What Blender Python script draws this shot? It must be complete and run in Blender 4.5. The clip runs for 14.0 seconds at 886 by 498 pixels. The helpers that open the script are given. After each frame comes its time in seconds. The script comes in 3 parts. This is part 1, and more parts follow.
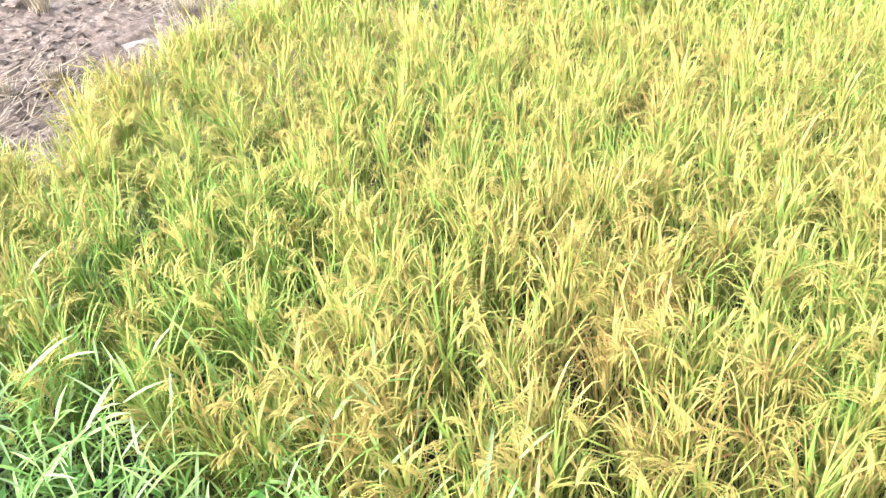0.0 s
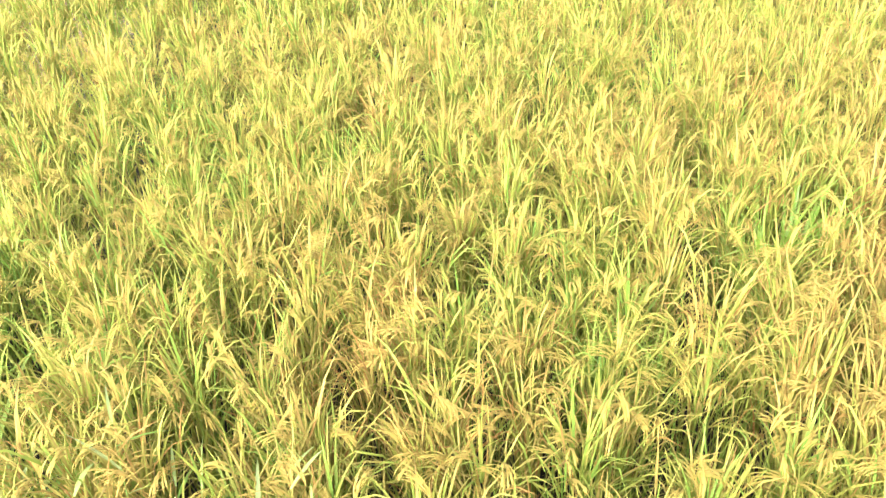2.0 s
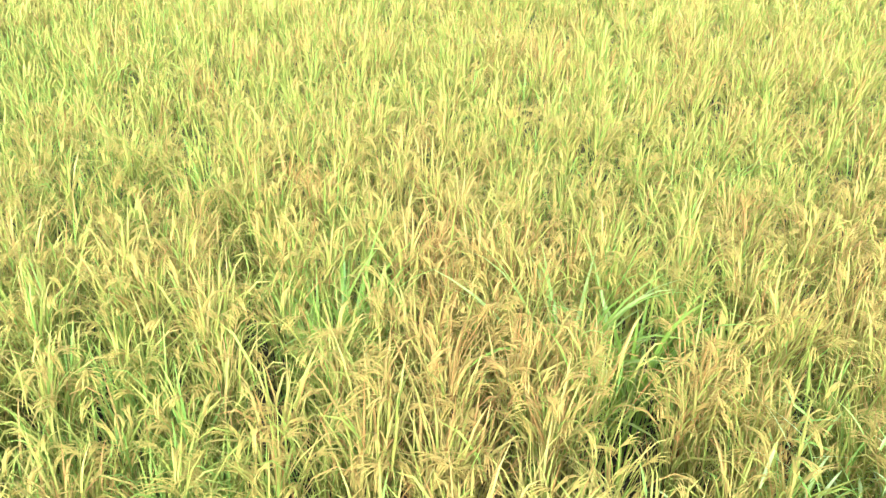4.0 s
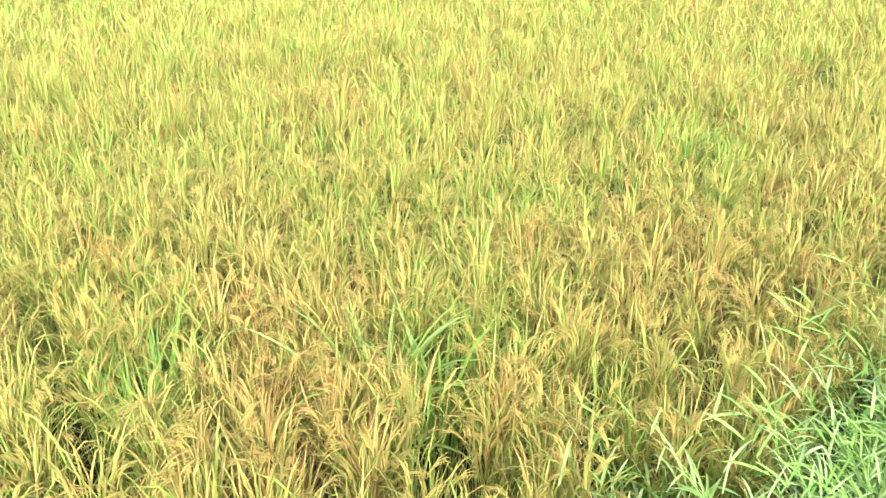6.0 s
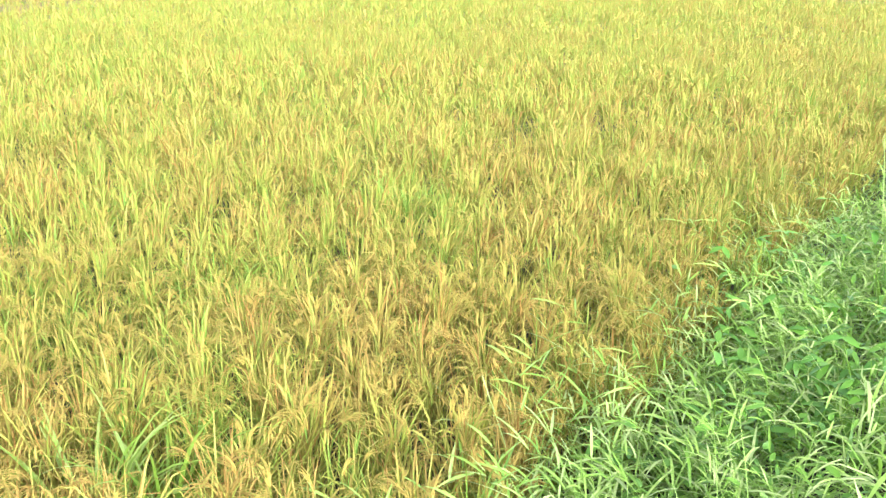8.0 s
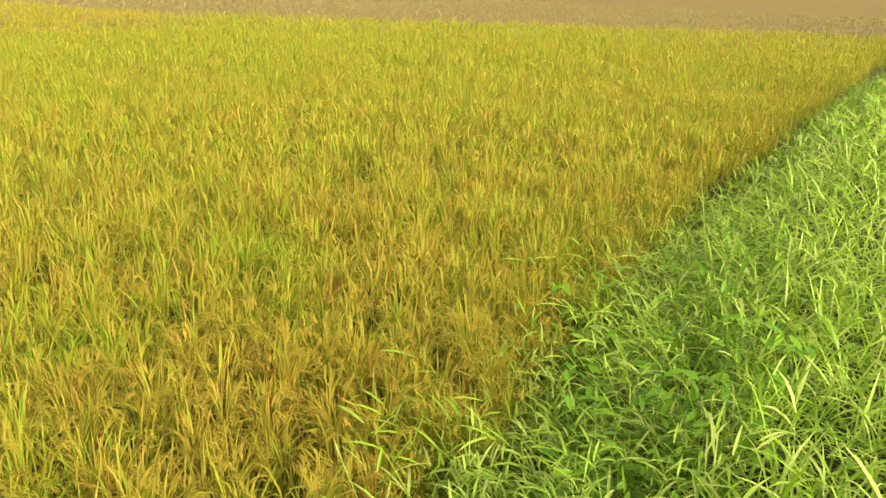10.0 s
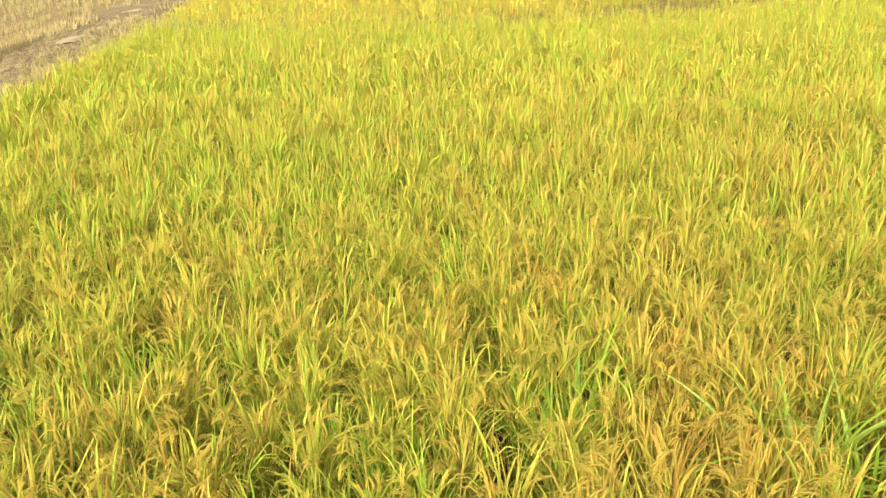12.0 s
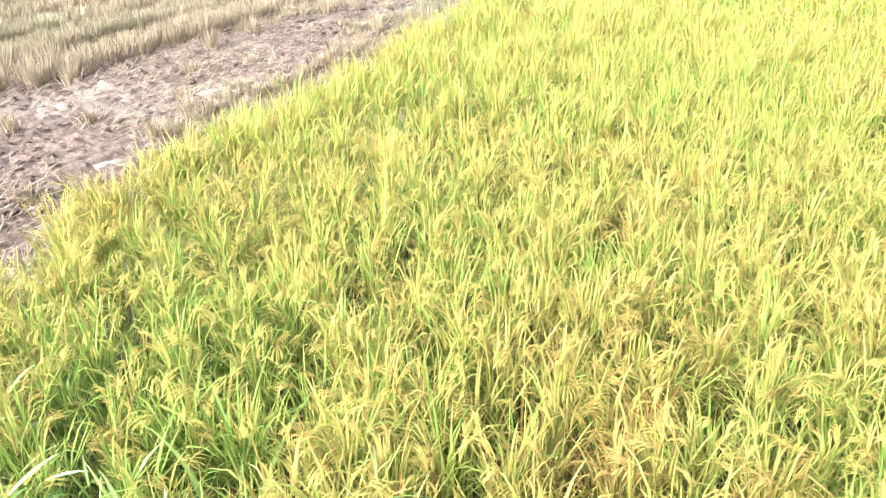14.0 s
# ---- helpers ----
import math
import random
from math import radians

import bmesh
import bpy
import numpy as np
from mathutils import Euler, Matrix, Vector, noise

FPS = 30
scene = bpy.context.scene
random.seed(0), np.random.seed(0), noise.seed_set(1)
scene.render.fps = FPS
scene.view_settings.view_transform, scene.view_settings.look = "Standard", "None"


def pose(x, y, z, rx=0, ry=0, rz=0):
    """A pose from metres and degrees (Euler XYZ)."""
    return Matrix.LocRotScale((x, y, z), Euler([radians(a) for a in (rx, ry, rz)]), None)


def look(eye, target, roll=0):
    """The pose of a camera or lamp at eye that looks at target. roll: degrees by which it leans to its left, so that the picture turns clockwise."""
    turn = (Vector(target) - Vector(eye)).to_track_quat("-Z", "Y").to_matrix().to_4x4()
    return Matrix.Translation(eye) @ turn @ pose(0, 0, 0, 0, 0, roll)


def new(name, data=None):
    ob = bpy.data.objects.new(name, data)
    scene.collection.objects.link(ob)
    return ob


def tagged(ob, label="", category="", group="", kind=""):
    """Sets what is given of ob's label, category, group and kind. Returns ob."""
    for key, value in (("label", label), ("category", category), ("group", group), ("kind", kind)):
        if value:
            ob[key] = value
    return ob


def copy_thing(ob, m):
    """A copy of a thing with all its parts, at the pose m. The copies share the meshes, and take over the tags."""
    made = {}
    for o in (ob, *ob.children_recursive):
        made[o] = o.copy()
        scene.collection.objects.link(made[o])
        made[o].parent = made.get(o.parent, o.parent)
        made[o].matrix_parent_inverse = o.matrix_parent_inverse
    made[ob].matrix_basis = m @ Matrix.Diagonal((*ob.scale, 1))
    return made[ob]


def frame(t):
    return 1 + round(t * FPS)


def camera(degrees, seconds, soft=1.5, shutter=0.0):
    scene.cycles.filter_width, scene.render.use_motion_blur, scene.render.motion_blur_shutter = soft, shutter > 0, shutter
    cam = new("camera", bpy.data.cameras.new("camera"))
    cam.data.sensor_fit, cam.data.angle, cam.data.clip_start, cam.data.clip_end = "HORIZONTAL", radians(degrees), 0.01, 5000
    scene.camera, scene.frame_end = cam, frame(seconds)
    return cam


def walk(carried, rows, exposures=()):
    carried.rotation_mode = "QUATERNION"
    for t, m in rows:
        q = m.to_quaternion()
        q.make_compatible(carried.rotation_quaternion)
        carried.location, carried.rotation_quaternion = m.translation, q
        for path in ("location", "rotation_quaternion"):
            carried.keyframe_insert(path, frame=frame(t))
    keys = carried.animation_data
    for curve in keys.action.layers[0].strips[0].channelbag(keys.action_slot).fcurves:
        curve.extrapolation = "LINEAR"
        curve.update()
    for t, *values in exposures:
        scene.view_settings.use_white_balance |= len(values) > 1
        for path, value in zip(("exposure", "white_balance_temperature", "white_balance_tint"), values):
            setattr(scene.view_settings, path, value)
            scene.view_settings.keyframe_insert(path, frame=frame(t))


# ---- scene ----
cam = camera(54.0, 14.0, soft=1.35)


def aim(az, pitch, roll, x, y, z):
    """A pose that looks az degrees to the right of +y and pitch degrees down."""
    a, p = radians(az), radians(pitch)
    eye = Vector((x, y, z))
    return look(eye, eye + Vector((math.sin(a) * math.cos(p), math.cos(a) * math.cos(p), -math.sin(p))), roll)


PATH = [
    (0, aim(-30.93, 34.25, -3.14, -0.203, -0.081, 2.625)),
    (0.5, aim(-27.63, 33.78, -2.74, -0.190, -0.066, 2.614)),
    (1, aim(-21.63, 33.36, -1.94, -0.175, -0.043, 2.594)),
    (1.5, aim(-16.52, 33.37, -2.01, -0.167, -0.017, 2.566)),
    (2, aim(-11.51, 33.67, -2.26, -0.186, 0.012, 2.530)),
    (2.5, aim(-4.83, 34.28, -1.92, -0.119, 0.061, 2.532)),
    (3, aim(3.42, 32.68, 0.16, -0.076, 0.096, 2.533)),
    (3.5, aim(10.20, 29.52, 1.38, -0.042, 0.124, 2.524)),
    (4, aim(18.65, 27.91, 2.50, 0.006, 0.165, 2.495)),
    (4.2, aim(21.40, 27.51, 2.68, 0.023, 0.168, 2.494)),
    (4.7, aim(26.87, 26.45, 2.88, 0.034, 0.146, 2.506)),
    (5.25, aim(28.98, 25.82, 2.07, 0.043, 0.076, 2.546)),
    (5.8, aim(30.01, 25.28, 1.19, 0.052, 0.005, 2.588)),
    (6.3, aim(32.65, 24.45, 1.21, 0.064, -0.019, 2.605)),
    (6.5, aim(33.62, 23.93, 1.48, 0.075, -0.015, 2.597)),
    (7, aim(38.61, 22.88, 2.17, 0.134, 0.017, 2.603)),
    (7.5, aim(43.93, 21.56, 1.94, 0.201, 0.029, 2.600)),
    (8, aim(48.66, 20.75, 1.64, 0.252, 0.021, 2.600)),
    (8.2, aim(50.42, 20.64, 1.54, 0.271, 0.013, 2.609)),
    (8.7, aim(55.81, 19.80, 1.46, 0.296, 0.023, 2.611)),
    (9.2, aim(60.65, 18.82, 1.64, 0.326, 0.049, 2.614)),
    (9.6, aim(62.03, 18.18, 1.80, 0.341, 0.072, 2.618)),
    (10, aim(59.47, 17.89, 1.83, 0.337, 0.086, 2.625)),
    (10.3, aim(54.01, 18.02, 1.69, 0.314, 0.086, 2.633)),
    (10.5, aim(49.18, 18.21, 1.19, 0.242, 0.073, 2.652)),
    (11, aim(37.93, 18.78, 0.44, 0.201, 0.064, 2.662)),
    (11.5, aim(19.20, 20.01, -0.53, 0.106, 0.058, 2.611)),
    (12, aim(1.00, 21.46, -1.51, -0.012, -0.062, 2.600)),
    (12.5, aim(-12.01, 22.79, -2.94, -0.094, -0.178, 2.620)),
    (13, aim(-19.30, 23.93, -2.59, -0.161, -0.206, 2.615)),
    (13.5, aim(-24.07, 25.18, -2.16, -0.232, -0.174, 2.611)),
    (14, aim(-26.92, 26.29, -1.20, -0.326, -0.178, 2.608)),
]

EXPOSURES = [
    (0, 2.69, 5350, 17), (1.0, 2.63, 6000, 18), (2.0, 2.57, 6150, 17), (3.0, 2.44, 5750, 15), (4.2, 2.34, 5400, 11), (6.5, 2.28, 5700, 11), (8.2, 2.19, 5850, 7), (9.6, 1.60, 9500, -8),
    (10.3, 1.31, 14000, -15), (11.0, 1.15, 14800, -8), (11.5, 1.24, 13500, -8), (12.0, 1.86, 9200, -5), (12.4, 2.27, 6150, 15), (13.5, 2.49, 5850, 21), (14.0, 2.66, 5600, 19),
]
walk(cam, PATH, EXPOSURES)

# ---- light: hazy daylight, a veiled sun behind the camera ----
SUN_EL, SUN_AZ = 29, 197          # degrees; azimuth clockwise from +y
world = bpy.data.worlds.new("sky")
scene.world = world
world.use_nodes = True
wn = world.node_tree
sky = wn.nodes.new("ShaderNodeTexSky")
sky.sky_type, sky.sun_disc = "NISHITA", False
sky.sun_elevation, sky.sun_rotation = radians(SUN_EL), radians(SUN_AZ)
sky.dust_density, sky.air_density, sky.ozone_density = 4.0, 1.0, 1.0
veil = wn.nodes.new("ShaderNodeHueSaturation")          # haze takes most of the blue out of the sky
veil.inputs["Saturation"].default_value = 0.3
wn.links.new(sky.outputs[0], veil.inputs["Color"])
wn.links.new(veil.outputs[0], wn.nodes["Background"].inputs[0])
wn.nodes["Background"].inputs[1].default_value = 0.15
sun = new("sun", bpy.data.lights.new("sun", "SUN"))
sun.data.energy, sun.data.angle, sun.data.color = 1.95, radians(62), (1.0, 0.97, 0.93)
sun.matrix_world = look((30 * math.sin(radians(SUN_AZ)) * math.cos(radians(SUN_EL)), 30 * math.cos(radians(SUN_AZ)) * math.cos(radians(SUN_EL)),
                         30 * math.sin(radians(SUN_EL))), (0, 0, 0))


# ---- materials ----
class Nodes:
    """A short way to write node trees."""

    def __init__(self, name):
        self.mat = bpy.data.materials.new(name)
        self.mat.use_nodes = True
        self.tree = self.mat.node_tree
        self.tree.nodes.clear()

    def add(self, kind):
        return self.tree.nodes.new("ShaderNode" + kind)

    def put(self, socket, value):
        if isinstance(value, bpy.types.NodeSocket):
            self.tree.links.new(value, socket)
        else:
            socket.default_value = value

    def math(self, op, a, b=0.0, clamp=False):
        n = self.add("Math")
        n.operation, n.use_clamp = op, clamp
        self.put(n.inputs[0], a)
        self.put(n.inputs[1], b)
        return n.outputs[0]

    def attr(self, name):
        n = self.add("Attribute")
        n.attribute_name = name
        return n.outputs["Fac"]

    def noise(self, scale, detail=3.0, rough=0.55, coords=None):
        n = self.add("TexNoise")
        n.inputs["Scale"].default_value, n.inputs["Detail"].default_value, n.inputs["Roughness"].default_value = scale, detail, rough
        if coords is None:
            coords = self.add("NewGeometry").outputs["Position"]
        self.put(n.inputs["Vector"], coords)
        return n.outputs["Fac"]

    def ramp(self, fac, stops):
        n = self.add("ValToRGB")
        self.put(n.inputs[0], fac)
        els = n.color_ramp.elements
        while len(els) < len(stops):
            els.new(0.5)
        for e, (p, c) in zip(els, stops):
            e.position, e.color = p, (*c, 1)
        return n.outputs["Color"]

    def mix(self, fac, a, b):
        n = self.add("Mix")
        n.data_type = "RGBA"
        self.put(n.inputs[0], fac)
        self.put(n.inputs[6], a if isinstance(a, bpy.types.NodeSocket) else (*a, 1))
        self.put(n.inputs[7], b if isinstance(b, bpy.types.NodeSocket) else (*b, 1))
        return n.outputs[2]

    def surface(self, color, rough=0.6, spec=0.3, bump=None, strength=0.3, distance=0.002, through_light=0.0):
        p = self.add("BsdfPrincipled")
        self.put(p.inputs["Base Color"], color)
        self.put(p.inputs["Roughness"], rough)
        p.inputs["Specular IOR Level"].default_value = spec
        if bump is not None:
            b = self.add("Bump")
            b.inputs["Strength"].default_value, b.inputs["Distance"].default_value = strength, distance
            self.put(b.inputs["Height"], bump)
            self.put(p.inputs["Normal"], b.outputs[0])
        out = p.outputs[0]
        if through_light:
            t = self.add("BsdfTranslucent")
            self.put(t.inputs["Color"], color)
            m = self.add("MixShader")
            m.inputs[0].default_value = through_light
            self.put(m.inputs[1], out)
            self.put(m.inputs[2], t.outputs[0])
            out = m.outputs[0]
        self.put(self.add("OutputMaterial").inputs[0], out)
        return self.mat


def blade_material(name, stops, gloss=0.25, rough=0.5, spread=0.26, tip=0.2, through_light=0.4):
    """Leaf blades: 'tone' runs from the first colour to the last, 'along' from the foot of a blade to its tip."""
    k = Nodes(name)
    island = k.add("NewGeometry").outputs["Random Per Island"]
    tone = k.math("ADD", k.attr("tone"), k.math("MULTIPLY", k.math("SUBTRACT", island, 0.5), spread))
    tone = k.math("ADD", tone, k.math("MULTIPLY", k.math("SUBTRACT", k.attr("along"), 0.5), tip))
    grain = k.noise(60.0, 2.0)
    tone = k.math("ADD", tone, k.math("MULTIPLY", k.math("SUBTRACT", grain, 0.5), 0.25), clamp=True)
    color = k.ramp(tone, stops)
    streak = k.noise(240.0, 2.0)
    color = k.mix(k.math("MULTIPLY", streak, 0.25), color, (0.36, 0.33, 0.115))
    return k.surface(color, k.math("ADD", rough, k.math("MULTIPLY", island, 0.2)), gloss, streak, 0.25, 0.001, through_light)


RICE_LEAF = blade_material("rice_leaf", [(0.0, (0.135, 0.26, 0.027)), (0.3, (0.232, 0.278, 0.033)), (0.52, (0.278, 0.270, 0.042)),
                                         (0.78, (0.335, 0.258, 0.060)), (1.0, (0.30, 0.15, 0.034))], 0.18, 0.5, through_light=0.3)
TALL_GRASS = blade_material("tall_grass_leaf", [(0.0, (0.108, 0.27, 0.018)), (0.5, (0.216, 0.372, 0.03)), (1.0, (0.384, 0.432, 0.156))], 0.45, 0.4, through_light=0.5)
GRASS_LEAF = blade_material("grass_leaf", [(0.0, (0.05, 0.16, 0.012)), (0.4, (0.17, 0.34, 0.027)), (0.75, (0.275, 0.42, 0.075)), (1.0, (0.36, 0.45, 0.16))], 0.45, 0.36, 0.6, 0.2, 0.34)
STRAW = blade_material("straw", [(0.0, (0.19, 0.178, 0.102)), (0.3, (0.212, 0.154, 0.098)), (0.6, (0.275, 0.21, 0.134)), (1.0, (0.36, 0.30, 0.205))], 0.2, 0.7, 0.3, -0.22, 0.15)


def grain_material():
    k = Nodes("rice_grain")
    island = k.add("NewGeometry").outputs["Random Per Island"]
    tone = k.math("ADD", k.math("MULTIPLY", island, 0.35), k.math("MULTIPLY", k.attr("tone"), 0.6), clamp=True)
    color = k.ramp(tone, [(0.0, (0.225, 0.245, 0.035)), (0.4, (0.30, 0.25, 0.046)), (0.72, (0.345, 0.245, 0.056)), (1.0, (0.30, 0.155, 0.038))])
    husk = k.noise(500.0, 2.0)
    color = k.mix(k.math("MULTIPLY", husk, 0.25), color, (0.36, 0.265, 0.07))
    return k.surface(color, 0.65, 0.15, husk, 0.3, 0.001, 0.2)


RICE_GRAIN = grain_material()


def leafy_material():
    k = Nodes("broad_leaf")
    island = k.add("NewGeometry").outputs["Random Per Island"]
    rnd = k.add("ObjectInfo").outputs["Random"]
    tone = k.math("ADD", k.math("MULTIPLY", island, 0.35), k.math("MULTIPLY", rnd, 0.6), clamp=True)
    color = k.ramp(tone, [(0.0, (0.06, 0.17, 0.014)), (0.6, (0.125, 0.27, 0.02)), (1.0, (0.23, 0.36, 0.03))])
    veins = k.noise(90.0, 4.0)
    color = k.mix(k.math("MULTIPLY", veins, 0.3), color, (0.12, 0.22, 0.06))
    return k.surface(color, 0.42, 0.45, veins, 0.4, 0.003, 0.3)


BROAD_LEAF = leafy_material()


def soil_material(name="dry_mud", silt=0.0):
    k = Nodes(name)
    big, mid, fine = k.noise(0.55, 4.0), k.noise(14.0, 6.0, 0.75), k.noise(70.0, 4.0, 0.7)
    color = k.ramp(mid, [(0.32, (0.0536, 0.036, 0.0231)), (0.5, (0.139, 0.102, 0.0693)), (0.68, (0.252, 0.201, 0.146))])
    color = k.mix(k.ramp(big, [(0.54, (0, 0, 0)), (0.72, (0.75, 0.75, 0.75))]), color, (0.29, 0.243, 0.178))
    color = k.mix(silt, color, (0.328, 0.282, 0.21))
    color = k.mix(k.math("MULTIPLY", fine, 0.55 - 0.25 * silt), color, (0.0945, 0.066, 0.0416))
    return k.surface(color, 0.9, 0.15, k.math("ADD", mid, k.math("MULTIPLY", fine, 0.5)), 0.8, 0.014)


SOIL = soil_material()
PALE_SILT = soil_material("pale_dried_silt", 0.75)


# paddy mud made near-black: the shade between the plants is in its colour
def shade_mud_material():
    k = Nodes("shade_mud")
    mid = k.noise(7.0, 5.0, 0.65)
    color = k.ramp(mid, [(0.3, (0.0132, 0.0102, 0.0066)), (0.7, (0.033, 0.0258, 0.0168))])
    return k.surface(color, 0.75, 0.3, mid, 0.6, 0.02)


SHADE_MUD = shade_mud_material()


def field_soil_material():
    k = Nodes("field_soil")
    mid, big = k.noise(6.0, 5.0, 0.65), k.noise(0.4, 3.0)
    color = k.ramp(mid, [(0.3, (0.0893, 0.06, 0.032)), (0.7, (0.21, 0.15, 0.084))])
    color = k.mix(k.math("MULTIPLY", big, 0.4), color, (0.126, 0.09, 0.0384))
    return k.surface(color, 0.9, 0.15, mid, 0.6, 0.02)


FIELD_SOIL = field_soil_material()


# ---- ribbons: many curved blades in one mesh ----
class Soup:
    """Gathers blades and grains as arrays and turns them into one mesh."""

    def __init__(self):
        self.v, self.q, self.t, self.tone, self.along, self.mq, self.mt, self.n = [], [], [], [], [], [], [], 0

    def put(self, verts, quads, tris, tone, along, mat=0):
        self.v.append(verts)
        self.q.append(quads + self.n)
        self.t.append(tris + self.n)
        self.tone.append(tone)
        self.along.append(along)
        self.mq.append(np.full(len(quads), mat))
        self.mt.append(np.full(len(tris), mat))
        self.n += len(verts)

    def mesh(self, name, materials):
        me = bpy.data.meshes.new(name)
        v = np.concatenate(self.v)
        q, t = np.concatenate(self.q).astype(np.int32), np.concatenate(self.t).astype(np.int32)
        me.vertices.add(len(v))
        me.vertices.foreach_set("co", v.astype(np.float32).ravel())
        me.loops.add(q.size + t.size)
        me.loops.foreach_set("vertex_index", np.concatenate([q.ravel(), t.ravel()]))
        me.polygons.add(len(q) + len(t))
        me.polygons.foreach_set("loop_start", np.concatenate([np.arange(len(q)) * 4, q.size + np.arange(len(t)) * 3]).astype(np.int32))
        me.polygons.foreach_set("material_index", np.concatenate(self.mq + self.mt).astype(np.int32))
        me.polygons.foreach_set("use_smooth", np.ones(len(q) + len(t), bool))
        me.update(calc_edges=True)
        for key, values in (("tone", self.tone), ("along", self.along)):
            me.attributes.new(key, "FLOAT", "POINT").data.foreach_set("value", np.concatenate(values).astype(np.float32))
        for m in materials:
            me.materials.append(m)
        return me


def spine(base, az, lean, bend, length, rows, power=1.5):
    """Points (N, rows, 3), tangent angles and the level side vectors of N curves that lean over as they rise."""
    s = np.linspace(0, 1, rows)
    th = lean[:, None] + bend[:, None] * s[None] ** power
    mid = (th[:, 1:] + th[:, :-1]) / 2
    step = (length / (rows - 1))[:, None]
    out = np.concatenate([np.zeros((len(az), 1)), np.cumsum(np.sin(mid) * step, 1)], 1)
    up = np.concatenate([np.zeros((len(az), 1)), np.cumsum(np.cos(mid) * step, 1)], 1)
    c, sn = np.cos(az)[:, None], np.sin(az)[:, None]
    pts = np.stack([out * c, out * sn, up], -1) + base[:, None]
    return pts, th, np.stack([-np.sin(az), np.cos(az), np.zeros(len(az))], -1)


def blades(soup, base, az, lean, bend, length, width, tone, segs=5, mat=0, power=1.5, foot=0.45, twist=0.0, fold=0.0):
    """N leaf blades, each a tapering ribbon with a pointed tip; fold sinks a midrib."""
    n = len(az)
    pts, th, side = spine(base, az, lean, bend, length, segs + 1, power)
    s = np.linspace(0, 1, segs + 1)[:-1]
    prof = np.minimum(1, foot + 1.6 * s) * (1 - s ** 2.4)
    c, sn = np.cos(az)[:, None], np.sin(az)[:, None]
    nrm = np.stack([-np.cos(th) * c, -np.cos(th) * sn, np.sin(th)], -1)[:, :-1]
    tw = (np.random.uniform(-1, 1, n) * twist)[:, None] * (0.3 + s[None])
    sv = side[:, None] * np.cos(tw)[..., None] + nrm * np.sin(tw)[..., None]
    half = (width[:, None] * prof[None] / 2)[..., None]
    a, b = pts[:, :-1] - sv * half, pts[:, :-1] + sv * half
    tip = pts[:, -1:]
    cols = [a, b]
    if fold:
        cols = [a, pts[:, :-1] - nrm * half * fold, b]
    m = len(cols)
    verts = np.concatenate([np.stack(cols, 2).reshape(n, segs * m, 3), tip], 1)
    per = segs * m + 1
    off = np.arange(n)[:, None, None] * per
    quads = np.array([[r * m + k, r * m + k + 1, (r + 1) * m + k + 1, (r + 1) * m + k] for r in range(segs - 1) for k in range(m - 1)]).reshape(-1, 4)
    tris = np.array([[(segs - 1) * m + k, (segs - 1) * m + k + 1, per - 1] for k in range(m - 1)])
    along = np.concatenate([np.repeat(s, m), [1.0]])
    soup.put(verts.reshape(-1, 3), (quads[None] + off).reshape(-1, 4), (tris[None] + off).reshape(-1, 3),
             np.repeat(tone, per), np.tile(along, n), mat)


def strands(soup, base, az, lean, bend, length, tone, per, beads, width, mat=1):
    """Grain heads: each a bundle of drooping strings of grain, waisted between the grains."""
    rep = lambda a: np.repeat(a, per, axis=0)
    n = len(az) * per
    k = np.tile(np.arange(per), len(az)) / per
    steps = 7
    axis, turn, _ = spine(base, az, lean, bend, length, steps, 1.1)
    at = np.minimum((0.55 * k * (steps - 1)).astype(int), steps - 2)
    head = np.repeat(np.arange(len(az)), per)
    b = axis[head, at] + np.random.normal(0, 0.0035, (n, 3))
    az2 = rep(az) + np.random.normal(0, 0.2, n)
    rows = beads * 2 + 1
    start = turn[head, at] + np.random.normal(0, 0.16, n)
    pts, _, side = spine(b, az2, start, np.maximum(0.1, (3.0 - start) * np.random.uniform(0.6, 0.95, n)), rep(length) * (0.95 - 0.5 * k), rows, 1.1)
    s = np.linspace(0, 1, rows)
    prof = np.where(np.arange(rows) % 2 == 1, 1.0, 0.38) * (0.75 + 0.25 * np.sin(np.pi * s))
    prof[-1] = 0.15
    half = (width / 2 * prof)[None, :, None] * np.random.uniform(0.8, 1.25, n)[:, None, None]
    cols = [pts - side[:, None] * half, pts + side[:, None] * half]
    m = 2
    verts = np.stack(cols, 2).reshape(n, rows * m, 3)
    off = np.arange(n)[:, None, None] * rows * m
    quads = np.array([[r * m + j, r * m + j + 1, r * m + j + 1 + m, r * m + j + m] for r in range(rows - 1) for j in range(m - 1)])
    soup.put(verts.reshape(-1, 3), (quads[None] + off).reshape(-1, 4), np.zeros((0, 3), int), np.repeat(rep(tone), rows * m), np.tile(np.repeat(s, m), n), mat)


def U(a, b, n):
    return np.random.uniform(a, b, n)


def part(name, data, parent, label="", m=None):
    """Links a mesh as one part under a thing or under a part."""
    ob = new(name, data)
    ob.parent = parent
    if m is not None:
        ob.matrix_basis = m
    if label:
        ob["label"] = label
    return ob


def thing(name, m, label, category, group="", data=None):
    ob = tagged(new(name, data), label, category, group)
    ob.matrix_basis = m
    return ob


# ---- plan of the place (metres; the field's front edge runs along x, its left edge along y) ----
def line(xs, ys):
    return lambda v: np.interp(v, xs, ys)


